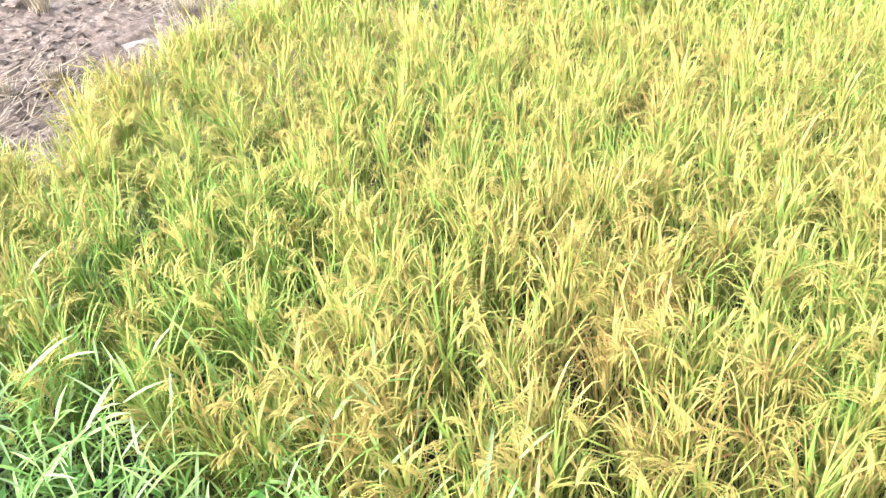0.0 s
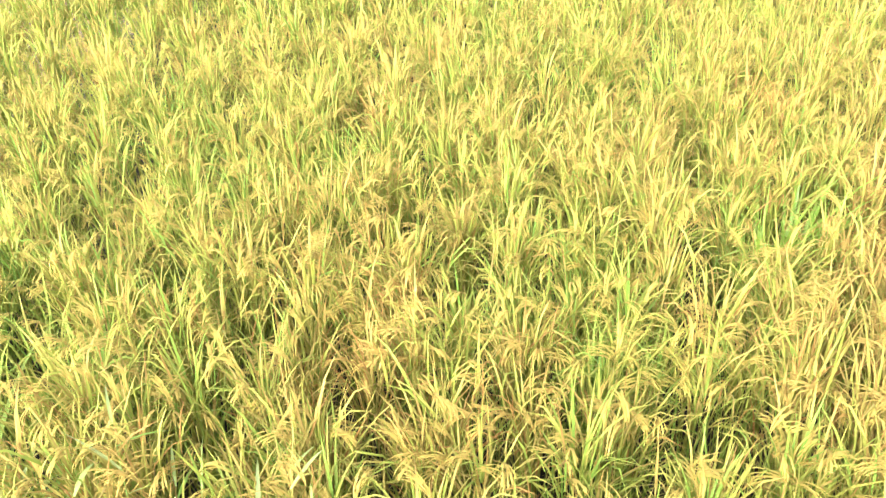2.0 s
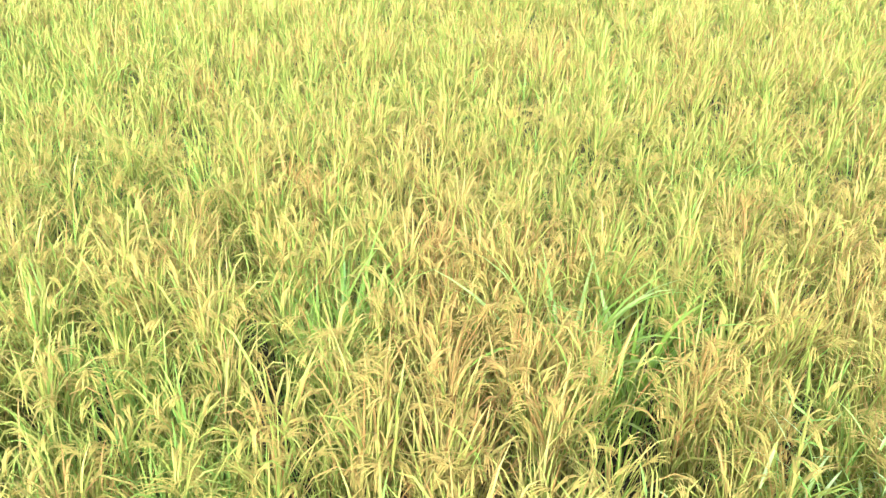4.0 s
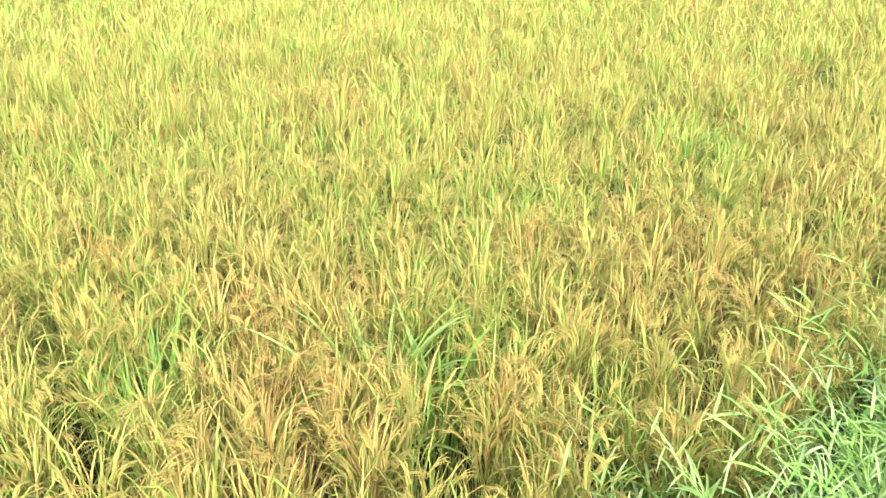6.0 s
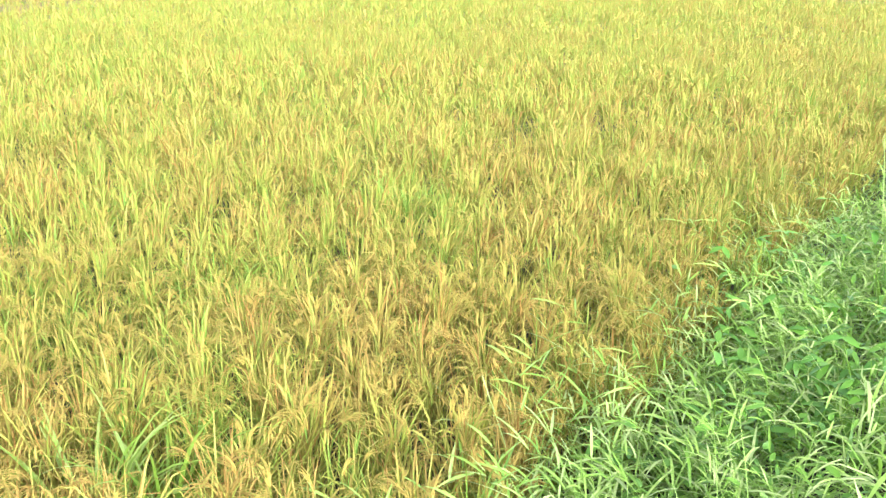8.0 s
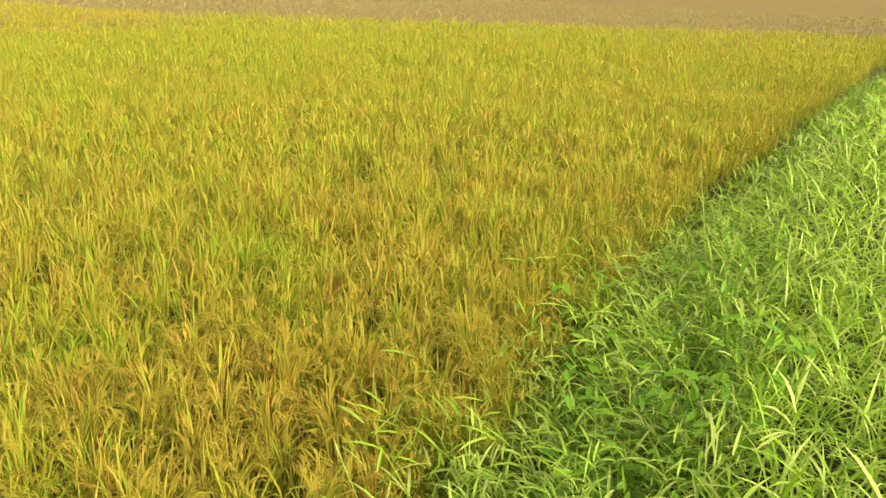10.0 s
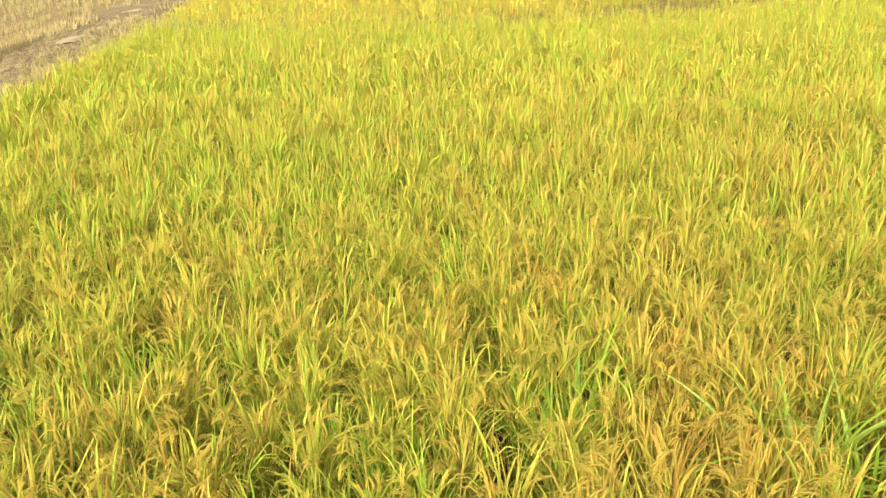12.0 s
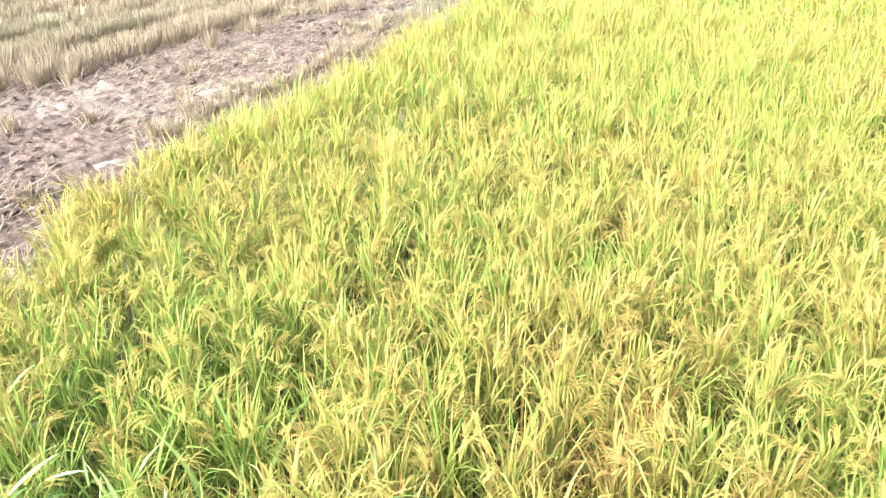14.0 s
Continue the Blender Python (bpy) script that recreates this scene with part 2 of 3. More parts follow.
front_edge = line([-6, -2.6, -1.1, 0.5, 1.5, 2.0, 3.4, 5.1, 6.6, 8.4, 20, 60], [0.95, 1.02, 1.08, 1.25, 1.5, 1.55, 1.62, 1.85, 1.98, 2.05, 2.1, 2.2])   # rice begins behind the weeds
left_edge = line([0, 2.1, 3.0, 4.6, 6.1, 10.2, 15.4, 20.5, 60], [-3.9, -4.0, -4.25, -4.28, -4.32, -4.62, -5.05, -5.6, -9])   # rice ends, mud begins
far_bund = line([-8, -5, -2.0, 0.7, 3.3, 5.6, 8.6, 12.4, 17.2, 25, 40], [18, 17.0, 15.9, 16.1, 16.9, 18.0, 19.1, 20.7, 22.3, 26, 33.4])  # low dark bund between two paddies
right_edge = line([0, 6.4, 10.8, 14.6, 18.3, 25, 33, 60], [38, 35.6, 32.8, 31.0, 28.4, 25.2, 24.2, 24])                    # rice ends, far stubble begins
stubble_edge = line([0, 5, 8, 12, 20, 27, 60], [-9.6, -9.2, -8.5, -8.1, -8.5, -9.0, -9.4])                                                # stubble begins beyond the mud


def smooth(e0, e1, v):
    t = np.clip((v - e0) / (e1 - e0), 0, 1)
    return t * t * (3 - 2 * t)


_G = np.random.RandomState(7).rand(64, 64)


def vnoise(x, y):
    """Smooth value noise, 0 to 1, one cell a unit."""
    xi, yi = np.floor(x).astype(int), np.floor(y).astype(int)
    fx, fy = x - xi, y - yi
    fx, fy = fx * fx * (3 - 2 * fx), fy * fy * (3 - 2 * fy)
    g = lambda i, j: _G[i % 64, j % 64]
    return (g(xi, yi) * (1 - fx) + g(xi + 1, yi) * fx) * (1 - fy) + (g(xi, yi + 1) * (1 - fx) + g(xi + 1, yi + 1) * fx) * fy


def ground_height(x, y):
    """Flat paddies, a weedy bank along the front, ruts and torn mud on the cart track beside the field."""
    x, y = np.asarray(x, float), np.asarray(y, float)
    bank = 1.0 * (1 - smooth(front_edge(x) - 1.5, front_edge(x) + 0.35, y))
    track = smooth(-9.4, -8.2, x) * (1 - smooth(left_edge(y) - 0.5, left_edge(y), x)) * smooth(-1, 1.5, y) * (1 - smooth(40, 60, y))
    u, w = x + 0.12 * vnoise(x * 4, y * 4 + 3), y + 0.2 * vnoise(x * 3 + 7, y * 3)
    rough = 0.08 * (vnoise(u * 2.6, w * 1.5) - 0.5) + 0.07 * np.abs(vnoise(u * 6.3 + 9, w * 4.3) - 0.5) + 0.10 * np.abs(vnoise(u * 11 + 3, w * 9) - 0.5) + 0.12 * np.abs(vnoise(u * 20, w * 17 + 5) - 0.5) - 0.07
    rut = -0.05 * np.exp(-((x + 5.6 + 0.04 * y) / 0.35) ** 2) - 0.04 * np.exp(-((x + 7.2) / 0.35) ** 2)
    mound = 0.2 * np.exp(-(np.abs(y - far_bund(x)) / 0.25) ** 2) * ((x > -7) & (x < 34))
    ridge = 0.26 * np.exp(-((x - right_edge(y) - 0.9) / 0.5) ** 2) * ((y > 2) & (y < 34))
    return bank + ridge + track * (rough + rut) + mound + 0.02 * (vnoise(x * 0.7, y * 0.7) - 0.5)


def patch(x, y, spots):
    out = np.zeros_like(x)
    for px, py, r, a in spots:
        out += a * np.exp(-((x - px) ** 2 + (y - py) ** 2) / (r * r))
    return out


# browner and greener spots of the crop: x, y, radius, change of tone
SPOTS = [(-3.6, 3.0, 0.7, -0.12), (-3.8, 4.5, 0.8, -0.1), (1.05, 3.5, 0.4, 0.14), (3.0, 3.1, 0.5, 0.05), (1.8, 3.3, 0.3, 0.08), (-1.0, 2.85, 0.45, 0.09), (-0.85, 1.95, 0.3, 0.13), (-0.5, 2.0, 0.3, 0.12),
         (0.97, 2.8, 0.4, 0.22), (0.75, 2.4, 0.3, 0.2), (1.2, 3.4, 0.35, 0.11), (2.6, 3.15, 0.25, 0.16), (3.35, 2.5, 0.5, 0.03), (2.3, 2.6, 0.35, 0.03), (5.2, 4.25, 0.7, 0.09), (6.2, 4.6, 0.6, 0.07), (1.6, 2.1, 0.4, 0.08), (2.6, 2.3, 0.4, 0.07), (0.5, 1.9, 0.4, 0.08),
         (2.5, 9.4, 0.9, 0.05), (3.5, 5.2, 0.5, 0.04), (0.3, 3.0, 0.3, 0.05), (-2.7, 2.25, 0.4, -0.2), (-2.5, 1.35, 0.5, -0.17), (-0.2, 2.3, 0.2, -0.2), (0.55, 2.98, 0.26, -0.23), (1.45, 2.6, 0.28, -0.2),
         (4.4, 4.05, 0.5, -0.3), (2.85, 3.93, 0.4, -0.28), (2.07, 7.3, 0.5, -0.07), (-1.8, 3.75, 0.7, -0.08), (-2.1, 6.4, 0.9, -0.1), (-2.95, 1.7, 0.5, -0.1), (-1.5, 3.4, 0.5, -0.05), (1.0, 2.2, 0.8, 0.09), (2.4, 2.25, 0.7, 0.06)]


# grass tufts that stand in the rice: x, y, leaves, height, tone, label
TUFTS = [(1.36, 2.63, 46, 1.03, 0.6, "bright green grass tuft with long bent leaves in the rice"),
         (1.57, 2.50, 50, 1.06, 0.48, "tall bright green grass tuft standing in the rice"),
         (0.58, 3.02, 40, 0.97, 0.42, "green leafy grass tuft standing among rice"),
         (0.46, 2.95, 34, 0.95, 0.45, "green leafy grass tuft standing among rice"),
         (-0.16, 2.3, 24, 0.82, 0.45, "small green grass tuft among ripe rice"),
         (-2.72, 2.25, 36, 0.82, 0.25, "dark green grass tuft in yellow-green rice"),
         (-1.9, 1.38, 36, 0.95, 0.55, "pale green grass tuft with long arching leaves"),
         (4.45, 4.1, 36, 0.98, 0.45, "green grass tuft standing among rice"),
         (2.8, 3.9, 30, 0.94, 0.45, "green grass tuft standing among rice")]


def crop_tone(x, y):
    base = 0.455 + 0.06 * smooth(-2.5, 3.5, x) * (1 - smooth(6, 14, y)) - 0.04 * smooth(7, 13, np.hypot(x, y)) * (1 - smooth(-1, 6, x))
    base = base + 0.16 * (vnoise(x * 0.9 + 5, y * 0.9) - 0.5) + 0.14 * (vnoise(x * 2.3, y * 2.3 + 9) - 0.5)
    return np.clip(base + patch(x, y, SPOTS) + 0.2 * (y > far_bund(x)), 0.02, 0.98)


# ---- ground ----
def ground():
    xs = np.unique(np.concatenate([[-3000, -1200, -500, -220, -110, -60, -38, -26, -18, -14, -11.5, -10.2], np.arange(-9.6, -5.0, 0.038), np.arange(-5.0, -3.6, 0.2), np.arange(-3.5, 18, 0.5),
                                   np.arange(18, 24, 1.5), np.arange(24, 40, 0.5), [42, 48, 60, 90, 160, 400, 1200, 3000]]))
    ys = np.unique(np.concatenate([[-3000, -800, -200, -60, -20, -8, -4, -2], np.arange(-1.2, 2.6, 0.15), np.arange(2.6, 9, 0.035), np.arange(9, 13, 0.06), np.arange(13, 18, 0.15), np.arange(16, 30, 0.3), np.arange(30, 60, 3),
                                   [62, 80, 130, 300, 900, 3000]]))
    X, Y = np.meshgrid(xs, ys, indexing="ij")
    far = (np.abs(X) < 60) & (np.abs(Y) < 62)
    Z = np.where(far, ground_height(X, Y), np.where(Y < 0, 1.0, 0.0))
    nx, ny = len(xs), len(ys)
    i = (np.arange(nx - 1)[:, None] * ny + np.arange(ny - 1)[None]).ravel()
    s = Soup()
    s.put(np.stack([X, Y, Z], -1).reshape(-1, 3), np.stack([i, i + ny, i + ny + 1, i + 1], 1), np.zeros((0, 3), int), np.zeros(nx * ny), np.zeros(nx * ny))
    me = s.mesh("ground", [SOIL, SHADE_MUD, FIELD_SOIL])
    cx, cy = ((X[:-1, :-1] + X[1:, 1:]) / 2).ravel(), ((Y[:-1, :-1] + Y[1:, 1:]) / 2).ravel()
    # shade as colour: under rice and weeds, and the shadow line past the rice
    shaded = (cy > front_edge(cx) - 2.0) & (cx > left_edge(cy) + 0.1) & (cx < right_edge(cy) + 1.4) & (cy < 60) & (cy < far_bund(cx) - 0.5)
    field = ((cx > right_edge(cy) + 0.8) & ~((cy < 9) & (cy > 2) & (cx > right_edge(cy) + 1.8) & (cx < 60))) | (cx < stubble_edge(cy) - 0.6 + 1.2 * (vnoise(cx * 3, cy * 3) - 0.5)) | (cy > 60) | ((cy > far_bund(cx) - 0.5) & (cx > left_edge(cy)))
    me.polygons.foreach_set("material_index", np.where(shaded, 1, np.where(field, 2, 0)).astype(np.int32))
    return tagged(new("ground", me), "grey-brown dry mud ground with ruts and a raised bank", "ground", kind="structure")


ground()


# ---- rice: one hill of plants, in three finenesses ----
def hill_leaves(soup, bx, by, bz, tone, per, segs, wide=1.0, scale=None, old=0.32, floor=0.57, spread=0.066):
    """Leaf blades of many hills: upright flag leaves, some bent over at the tip, and older leaves lower down, greener
    and darkened for the shade there.
    """
    n = len(bx) * per
    rep = lambda a: np.repeat(a, per)
    az = U(0, 2 * np.pi, n)
    r = np.abs(np.random.normal(0, spread, n))
    sc = rep(scale) if scale is not None else np.ones(n)
    kind = np.random.rand(n)
    low = kind < old
    start = np.where(low, U(0.22, 0.52, n), U(floor - 0.09, 0.71, n)) * sc
    base = np.stack([rep(bx) + r * np.cos(az), rep(by) + r * np.sin(az), rep(bz) + start], -1)
    length = np.where(low, U(0.16, 0.28, n), U(0.13, 0.28, n)) * sc
    bend = np.where(kind > 0.67, U(0.9, 2.6, n), U(0.0, 0.75, n))
    # low leaves get a greener, darker tone that also paints shade into the gaps
    t = np.clip(rep(tone) + np.random.normal(-0.03, 0.2, n) + np.where(low, U(-0.42, 0.06, n), 0) + 0.35 * (np.random.rand(n) < 0.05), 0, 1)
    blades(soup, base, az + U(-0.7, 0.7, n), np.abs(np.random.normal(0.18, 0.28, n)), bend, length, U(0.0055, 0.0115, n) * wide, t, segs, 0, 1.8, twist=0.9)


def hill_stems(soup, bx, by, bz, tone, per):
    n = len(bx) * per
    rep = lambda a: np.repeat(a, per)
    az = U(0, 2 * np.pi, n)
    r = U(0, 0.055, n)
    base = np.stack([rep(bx) + r * np.cos(az), rep(by) + r * np.sin(az), rep(bz) - 0.02], -1)
    blades(soup, base, az, U(0.02, 0.16, n), U(0, 0.1, n), U(0.5, 0.68, n), np.full(n, 0.009), np.clip(rep(tone) - 0.15 + U(-.2, .2, n), 0, 1), 2, 0)


def stalk_heads(soup, bx, by, bz, tone, per, fine, wide=1.0, scale=None):
    """Panicles of many hills."""
    n = len(bx) * per
    rep = lambda a: np.repeat(a, per)
    az = U(0, 2 * np.pi, n)
    r = U(0.02, 0.085, n)
    sc = rep(scale) if scale is not None else np.ones(n)
    base = np.stack([rep(bx) + r * np.cos(az), rep(by) + r * np.sin(az), rep(bz) + U(0.64, 0.81, n) * sc], -1)
    lean, bend, length = U(0.05, 0.4, n), U(2.0, 2.9, n), U(0.11, 0.17, n)
    t = np.clip(rep(tone) + U(-0.1, 0.25, n), 0, 1)
    if fine:
        strands(soup, base, az, lean, bend, length, t, fine, 2, 0.0050 if fine > 3 else 0.0065)
    else:
        blades(soup, base, az, lean, bend, length, U(0.007, 0.012, n) * wide ** 0.7, t, 3, 1, 1.2, foot=0.5, twist=1.0)


TONES = [0.12, 0.30, 0.42, 0.54, 0.68, 0.84]
WORDS = ["fresh green rice plant with few ripe heads", "yellow-green rice plant with upright leaves", "ripening yellow-green rice plant with drooping heads",
         "golden rice plant with bent grain heads", "straw-coloured ripe rice plant with drooping grain heads", "brown dried rice plant with withered leaves and heads"]


def rice_prototype(k, shape):
    tone = np.array([TONES[k]])
    z = np.zeros(1)
    s = Soup()
    hill_leaves(s, z, z, z, tone, 132, 3, 0.88)
    hill_stems(s, z, z, z, tone, 18)
    plant = thing("rice_plant", pose(0, 0, -50), WORDS[k], "rice plant", "rice plants along the field's edge")
    part("foliage", s.mesh("rice_foliage", [RICE_LEAF]), plant)
    for i in range(8 if k else 4):
        a, r = i * 2.4 + shape, 0.02 + 0.09 * random.random()
        part("grain_head", HEADS[(k, random.randrange(3))], plant, "", pose(r * math.cos(a), r * math.sin(a), random.uniform(0.64, 0.81), 0, 0, random.uniform(0, 360)))
    return plant


def head_mesh(k):
    s = Soup()
    z, o = np.zeros((1, 3)), np.zeros(1)
    lean, bend, length = U(0.05, 0.35, 1), U(2.0, 2.9, 1), U(0.12, 0.18, 1)
    strands(s, z, o, lean, bend, length, np.array([min(1, TONES[k] + 0.06)]), 7, 3, 0.0049, 0)
    return s.mesh("grain_head", [RICE_GRAIN])


def rice_field():
    gap = 0.2
    X, Y = np.meshgrid(np.arange(-12, 38, gap), np.arange(0.8, 60, gap), indexing="ij")
    X = X + 0.5 * gap * (np.arange(Y.shape[1])[None] % 2)
    x, y = X.ravel(), Y.ravel()
    x, y = x + np.random.normal(0, 0.05, len(x)), y + np.random.normal(0, 0.05, len(x))
    keep = (y > front_edge(x) + 0.05 * np.random.randn(len(x))) & (x > left_edge(y) + 0.12) & (x < right_edge(y)) & (np.abs(y - far_bund(x)) > 0.35 + 0.45 * vnoise(x * 0.45, x * 0 + 2.5) + 1.1 * np.exp(-((x - 4.8) / 1.2) ** 2) + 0.3 * np.exp(-((x - 9) / 4) ** 2))
    edge = keep & (x < left_edge(y) + 0.5) & (y < 14)
    x, y, keep = np.concatenate([x, x[edge] + U(-.16, .1, edge.sum())]), np.concatenate([y, y[edge] + U(-.1, .1, edge.sum())]), np.concatenate([keep, keep[edge]])
    lodged = 0.8 * np.exp(-((x - 7.4) / 0.7) ** 4 - ((y - 4.7) / 0.6) ** 4) + np.exp(-((x - 2.8) / 0.25) ** 2 - ((y - 6.75) / 0.25) ** 2)
    for gx, gy, gr in ((1.3, 3.15, 0.09), (2.0, 3.25, 0.12), (0.75, 2.55, 0.11), (3.1, 2.95, 0.17), (1.65, 3.45, 0.14), (0.2, 2.65, 0.13), (-0.9, 2.3, 0.14), (2.4, 2.7, 0.16), (3.9, 2.6, 0.18), (4.8, 3.6, 0.14), (5.6, 3.2, 0.14),
                       (0.9, 2.15, 0.17), (1.85, 2.15, 0.17), (2.45, 2.05, 0.15), (0.3, 1.85, 0.17), (1.2, 1.85, 0.15), (-0.35, 1.75, 0.13), (3.4, 2.2, 0.15), (2.9, 2.45, 0.12)):
        lodged = lodged + np.exp(-((x - gx) ** 2 + (y - gy) ** 2) / (0.8 * gr) ** 2)
    keep &= np.random.rand(len(x)) > 0.93 * lodged
    keep &= (np.hypot(x, y) < 27) | (np.random.rand(len(x)) < 0.5)
    keep &= (y < far_bund(x)) | (np.random.rand(len(x)) < 0.85)
    for t in TUFTS:
        keep &= np.hypot(x - t[0], y - t[1]) > 0.09
    x, y = x[keep], y[keep]
    r = np.hypot(x, y)
    tone = np.clip(crop_tone(x, y) + np.random.normal(0, 0.085, len(x)) + np.where((np.random.rand(len(x)) < 0.05) & (x > -1.5) & (y < 7), U(0.12, 0.32, len(x)), 0), 0.02, 0.98)
    z = np.zeros(len(x))
    size = 1.0 + 0.10 * (vnoise(x * 1.3, y * 1.3) - 0.5) + np.random.normal(0, 0.045, len(x)) - 0.10 * (y > far_bund(x))
    order = np.argsort(r + 0.3 * np.abs(x))
    single = np.zeros(len(x), bool)
    single[order[:300]] = True
    protos = {(k, s): rice_prototype(k, s) for k in range(len(TONES)) for s in range(3)}
    for i in np.nonzero(single)[0]:
        k = int(np.argmin(np.abs(np.array(TONES) - tone[i])))
        m = pose(x[i], y[i], 0, random.uniform(-4, 4), random.uniform(-4, 4), random.uniform(0, 360)) @ Matrix.Scale(size[i], 4)
        ob = copy_thing(protos[(k, random.randrange(3))], m)
        ob.scale = (size[i],) * 3
    for p in protos.values():
        for o in (*p.children_recursive, p):
            bpy.data.objects.remove(o)
    rings = [(~single & (r < 5.2), 100, 2, 1.0, 12, 5, 8), (~single & (r >= 5.2) & (r < 9), 62, 2, 1.3, 8, 3, 2), (~single & (r >= 9) & (r < 12.5), 34, 2, 1.8, 4, 0, 0), (~single & (r >= 12.5) & (r < 17), 46, 1, 2.3, 2, 0, 0),
             (~single & (r >= 17) & (r < 27), 19, 1, 3.6, 1, 0, 0), (~single & (r >= 27), 12, 1, 5.4, 1, 0, 0)]
    second = y > far_bund(x)
    for who, name, label in ((~second, "rice_crop", "dense ripening yellow-green rice crop filling the paddy"), (second, "ripe_rice_crop", "riper brownish-gold rice crop behind a low bund")):
        s = Soup()
        for sel, leaves, segs, wide, heads, fine, stems in rings:
            k = sel & who
            if not k.any():
                continue
            hill_leaves(s, x[k], y[k], z[k], tone[k], leaves, segs, wide, size[k], *((0.28, 0.59, 0.068) if wide < 1.1 else (0.15, 0.64, 0.085)))
            stalk_heads(s, x[k], y[k], z[k], tone[k], heads, fine, wide, size[k])
            if stems:
                hill_stems(s, x[k], y[k], z[k], tone[k], stems)
        if name == "rice_crop":
            for lx, ly, sx, sy, n in ((7.4, 4.8, 0.5, 0.45, 230), (2.8, 6.8, 0.2, 0.15, 40), (-1.77, 6.5, 0.4, 0.2, 70), (5.1, 10.3, 0.4, 0.3, 60), (-2.2, 7.0, 0.3, 0.3, 40)):
                bx, by = np.random.normal(lx, sx, n), np.random.normal(ly, sy, n)
                blades(s, np.stack([bx, by, U(0.3, 0.66, n)], -1), U(0, 6.28, n), U(0.9, 1.45, n), U(0, 0.6, n), U(0.25, 0.45, n), U(0.010, 0.016, n), U(0.55, 0.75, n), 4, 0, 1.5, twist=0.6)
        tagged(new(name, s.mesh(name, [RICE_LEAF, RICE_GRAIN])), label, "rice crop", kind="stuff")


HEADS = {(k, j): head_mesh(k) for k in range(len(TONES)) for j in range(3)}
rice_field()


# ---- tall bright green grass tufts that stand in the rice ----
def green_tuft(x, y, count, height, tone, label):
    """A clump of long leaves; the tallest clumps stand stiff and upright."""
    s = Soup()
    n = count
    stiff = 0.35 if height > 1.1 else 1.0
    az = U(0, 2 * np.pi, n)
    base = np.stack([0.06 * np.cos(az), 0.06 * np.sin(az), U(0.15, 0.5, n) * height], -1)
    lean = np.where(np.arange(n) % 3 == 0, U(0.5, 1.0, n), U(0.05, 0.4, n)) * stiff
    blades(s, base, az, lean, U(0.5, 2.0, n) * stiff, U(0.45, 0.72, n) * height, U(0.012, 0.022, n), np.clip(tone + U(-.15, .2, n), 0, 1), 7, 0, 1.8, twist=0.5, fold=0.3)
    tuft = thing("grass_tuft", pose(x, y, 0), label, "grass tuft", "grass tufts in the rice")
    part("leaves", s.mesh("tuft_leaves", [TALL_GRASS]), tuft)
    for i in range(6):
        s = Soup()
        one = lambda v: np.array([v])
        a = random.uniform(0, 6.28)
        blades(s, np.array([[0.04 * math.cos(a), 0.04 * math.sin(a), -0.02]]), one(a), one(random.uniform(0.02, 0.12)), one(0.1), one(random.uniform(0.7, 0.95) * height), one(0.012), one(tone), 4, 0, fold=0.8)
        part("stem", s.mesh("tuft_stem", [TALL_GRASS]), tuft)


for tuft in TUFTS:
    green_tuft(*tuft)


# ---- weeds on the bank ----
def shoot_mesh(k):
    """A grass shoot: an arching stalk, and its alternate leaves as a mesh of their own."""
    height, lean, bend = random.uniform(0.6, 1.0), random.uniform(0.1, 0.6), random.uniform(0.4, 1.3)
    one = lambda v: np.array([v])
    pts, th, _ = spine(np.zeros((1, 3)), one(0.0), one(lean), one(bend), one(height), 9)
    s = Soup()
    blades(s, np.zeros((1, 3)), one(0.0), one(lean), one(bend), one(height), one(0.008), one(0.55), 6, 0, foot=1, fold=0.6)
    stalk = s.mesh("grass_stalk", [GRASS_LEAF])
    s = Soup()
    n = 13
    at = np.linspace(1.5, 8, n)
    base = np.stack([np.interp(at, np.arange(9), pts[0, :, i]) for i in range(3)], -1)
    az = np.where(np.arange(n) % 2 == 0, 1.2, -1.2) + U(-0.9, 0.9, n)
    az[-1] = 0
    blades(s, base, az, U(0.6, 1.4, n), U(0.4, 1.3, n), U(0.10, 0.22, n), U(0.009, 0.016, n), np.clip(0.46 + 0.3 * random.random() + U(-.25, .35, n), 0, 1), 4, 0, 1.4, twist=0.9, fold=0.35)
    return stalk, s.mesh("grass_leaves", [GRASS_LEAF])


SHOOTS = [shoot_mesh(k) for k in range(14)]


def weed_clump(x, y, label):
    z = float(ground_height(x, y)) - 0.02
    clump = thing("weed_grass", pose(x, y, z), label, "weed grass", "weeds on the bank")
    for i in range(6):
        stalk, leaves = random.choice(SHOOTS)
        sc = random.uniform(0.85, 1.1) * (1.05 - 0.48 * z)
        ob = part("shoot", stalk, clump, "", pose(random.uniform(-.09, .09), random.uniform(-.09, .09), 0, 0, 0, random.uniform(0, 360)) @ Matrix.Scale(sc, 4))
        part("leaves", leaves, ob)


